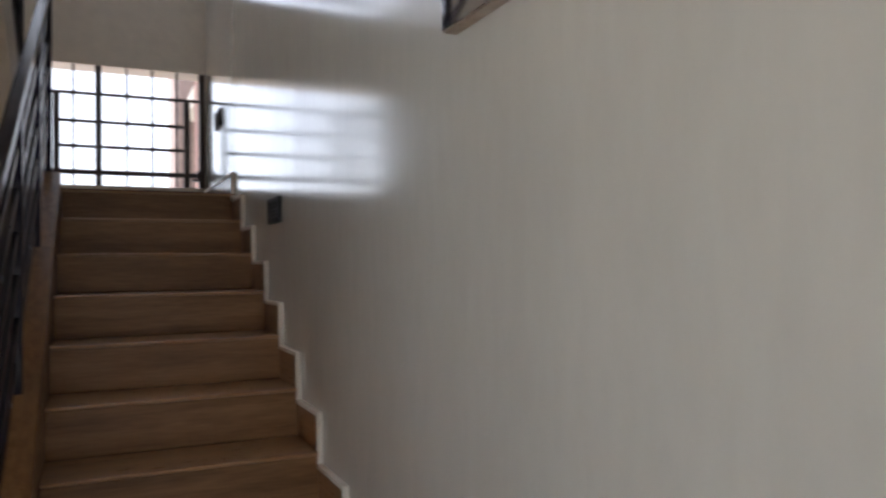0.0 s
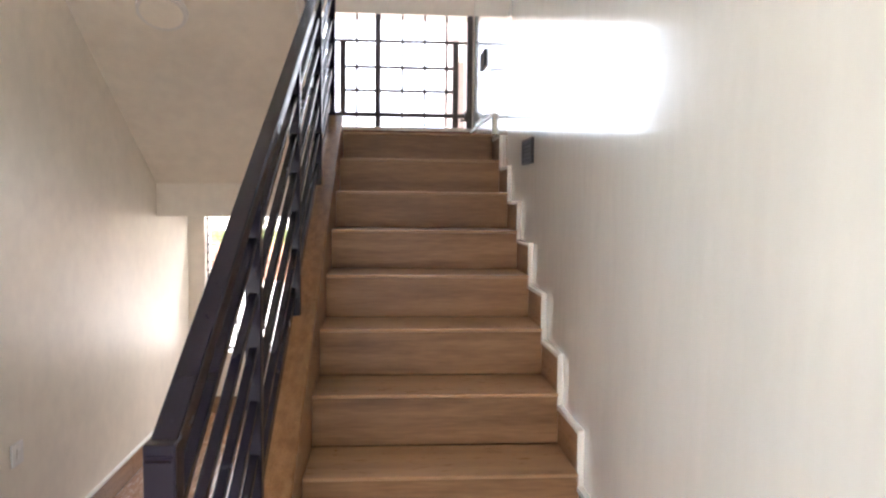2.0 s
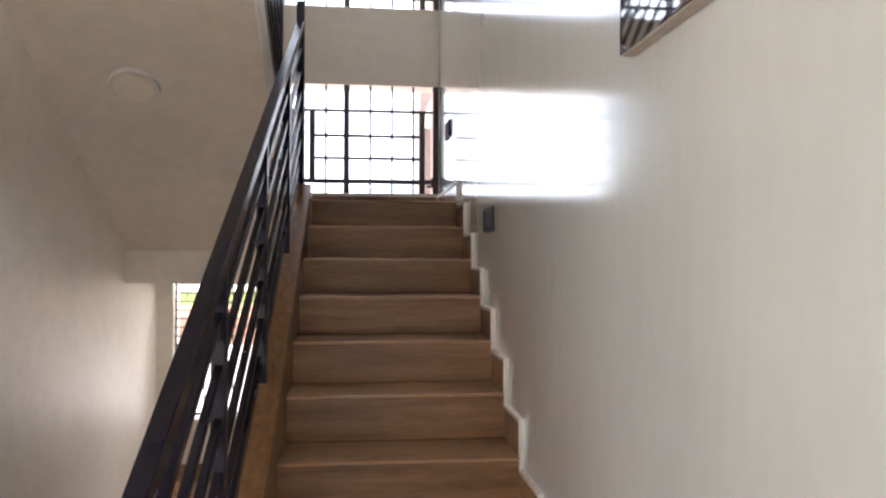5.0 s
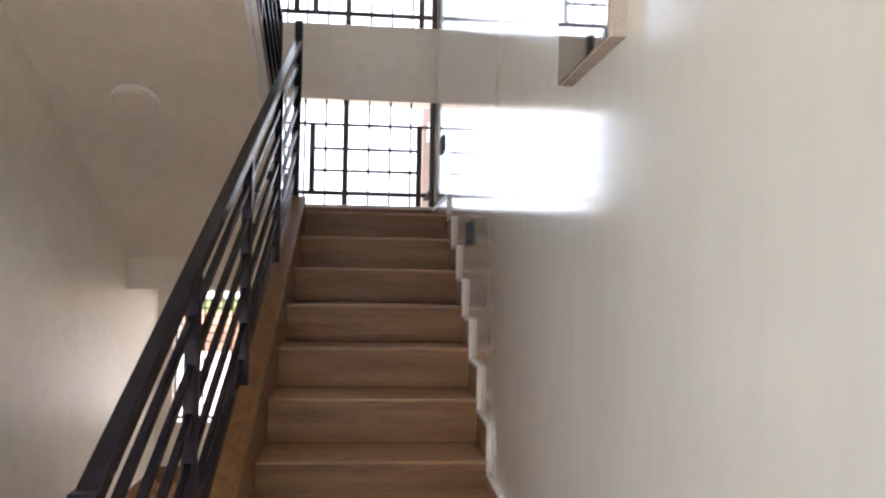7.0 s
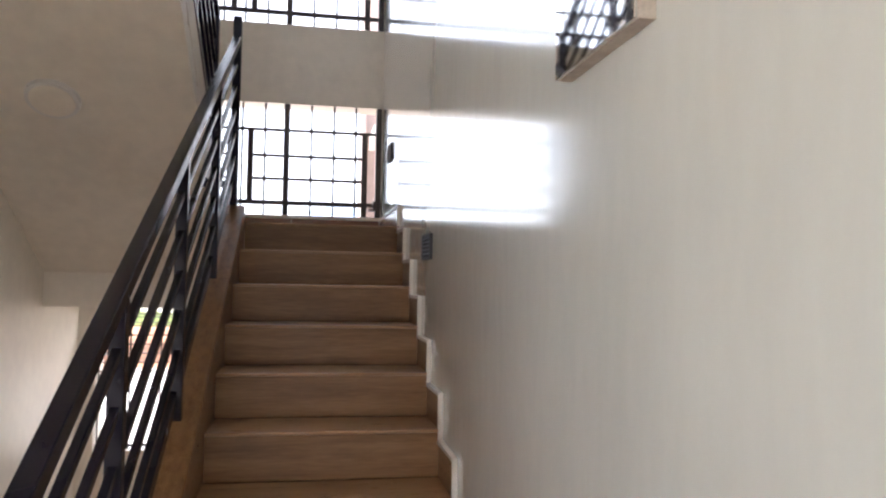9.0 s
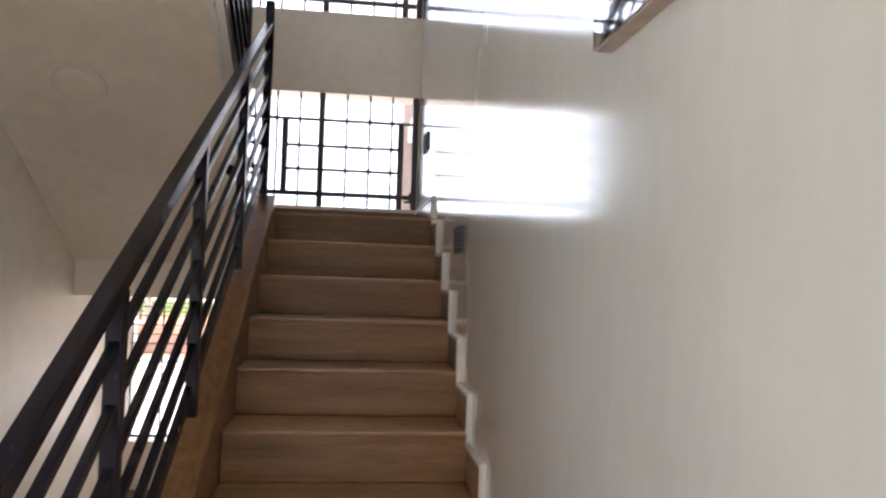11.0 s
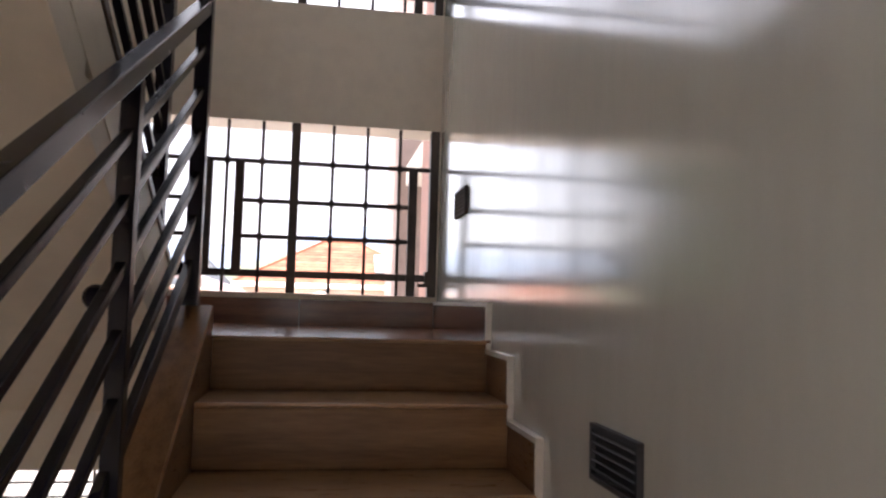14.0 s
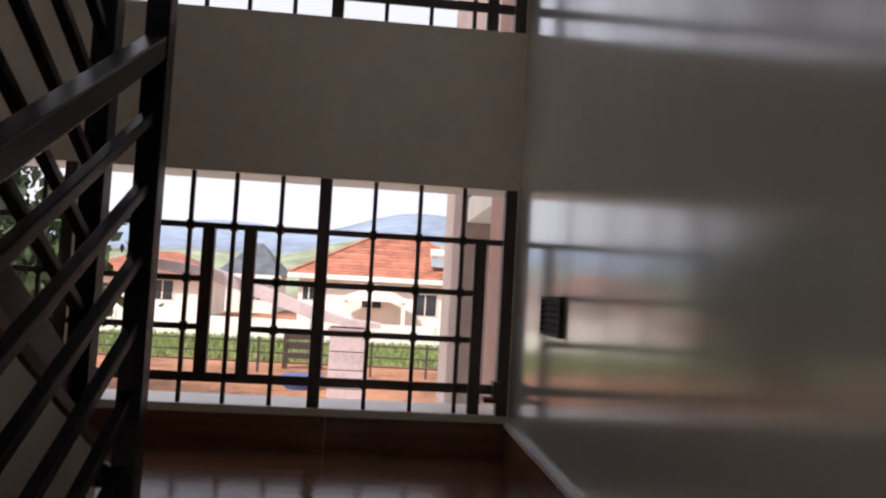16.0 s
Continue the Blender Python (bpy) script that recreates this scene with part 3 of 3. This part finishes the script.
part("porch_roof", prism(bmesh.new(), [(-3.1, 1.75), (-1.2, 2.55), (0.7, 1.75), (0.7, 1.6), (-3.1, 1.6)], "y", -1.6, -0.62), OUT_WHITE, near)
for x in (-2.8, 0.4):
    part("porch_post", boxes((x - 0.1, x + 0.1, -1.5, -1.3, -0.02, 1.6)), OUT_WHITE, near)
heater = thing("solar_water_heater", "white solar water heater on the tiled roof", "water heater", (3.6, 42.9, 3.72))
bm = bmesh.new()
bmesh.ops.create_cone(bm, cap_ends=True, segments=20, radius1=0.28, radius2=0.28, depth=1.9, matrix=Matrix.Translation((0, 0.3, 0.85)) @ Euler((0, math.pi / 2, 0)).to_matrix().to_4x4())
part("tank", bm, OUT_WHITE, heater)
for x in (-0.5, 0.5):
    part("collector", beam(bmesh.new(), (x, -0.7, 0.0), (x, 0.2, 0.62), 0.9, 0.08, 0.0), PANEL_BLUE, heater)
far = house("house", (-9.9, 55, 0), 3.6, 8, 2.8, 5.35, 0.6, ROOF_GREY, "pale house with a dark grey roof", False)
house_window(far, 0.6, 1.0, 2.2, 1.0)
third = house("house", (-14.2, 44, 0), 6.5, 8, 2.5, 3.9, 2.0, ROOF_TILE, "pale bungalow with a brown tiled roof")
house_window(third, 1.2, 1.0, 2.1, 1.2)

# wing of the same building beside the window
wing = thing("building_wing", "pink rendered wing with white canopy slab", "building")
part("wall", boxes((0.0, 0.5, YW + 0.24, 1.75, -0.02, 6)), PINK, wing)
part("wall", boxes((0.04, 3.0, 3.3, 4.4, -0.02, 6)), GREYPINK, wing)
part("canopy", boxes((0.08, 3.0, 1.9, 4.5, 2.85, 3.0)), OUT_WHITE, wing)


def hill(name, y, width, height, mat, label, seed, base=-3):
    r2 = random.Random(seed)
    ph = [r2.uniform(0, 6.28) for _ in range(5)]
    bm = bmesh.new()
    rows = []
    nx, ny = 90, 14
    for j in range(ny + 1):
        row = []
        for i in range(nx + 1):
            u = (i / nx - 0.5) * width
            v = j / ny
            s = math.sin(v * math.pi / 2)
            h = height * s * (0.62 + 0.2 * math.sin(u / width * 9 + ph[0]) + 0.12 * math.sin(u / width * 23 + ph[1]) + 0.05 * math.sin(u / width * 61 + ph[2]))
            row.append(bm.verts.new((u, y + v * width * 0.25, base + h)))
        rows.append(row)
    for a, b in zip(rows, rows[1:]):
        for i in range(nx):
            bm.faces.new((a[i], a[i + 1], b[i + 1], b[i]))
    return setting(name, bm, mat, label, "hills")


hill("backdrop_green_hill", 120, 420, 21, HILL_GREEN, "green cultivated hillside beyond the houses, paled by painted haze", 4)
hill("backdrop_far_hills", 700, 2600, 160, HILL_BLUE, "far hills with haze painted in as blue-grey", 8, -10)


def tree(at, height, spread, seed, leaves=420, size=1.0, low=0.6):
    r2 = random.Random(seed)
    t = thing("tree", "leafy dark green tree with uneven crown", "tree", at)
    bm = bmesh.new()
    def limb(a, b, r0, r1):
        a, b = Vector(a), Vector(b)
        d = b - a
        q = d.to_track_quat("Z", "Y").to_matrix().to_4x4()
        q.translation = (a + b) / 2
        bmesh.ops.create_cone(bm, cap_ends=True, segments=8, radius1=r0, radius2=r1, depth=d.length, matrix=q)
    top = (0.1, 0.05, height * min(0.5, low))
    limb((0, 0, 0), top, 0.16, 0.09)
    tips = []
    for i in range(9):
        a = i * 2.4
        p = (math.cos(a) * spread * r2.uniform(.4, .8), math.sin(a) * spread * r2.uniform(.4, .8), height * r2.uniform(low, 0.95))
        limb(top, p, 0.06, 0.02)
        tips.append(p)
    part("trunk", bm, BARK, t)
    vs, fs = [], []
    for p in tips:
        for _ in range(leaves):
            c = Vector(p) + Vector((r2.gauss(0, 1), r2.gauss(0, 1), r2.gauss(0, 0.8))) * spread * 0.3
            e = Euler((r2.uniform(0, 6), r2.uniform(0, 6), r2.uniform(0, 6))).to_matrix()
            n = len(vs)
            s = r2.uniform(0.05, 0.11) * size
            vs += [tuple(c + e @ Vector(q)) for q in ((-s, 0, 0), (0, -s * .5, 0), (s, 0, 0), (0, s * .5, 0))]
            fs.append((n, n + 1, n + 2, n + 3))
    me = bpy.data.meshes.new("crown")
    me.from_pydata(vs, [], fs)
    me.materials.append(LEAF)
    ob = new("crown", me)
    ob.parent = t


tree((-6.7, 9.6, -0.02), 5.6, 1.75, 5, 900, 1.5, 0.38)
tree((-9.2, 11.0, -0.02), 6.4, 2.1, 9, 900, 1.8, 0.36)
tree((-17.5, 33, -0.02), 4.0, 1.5, 6)
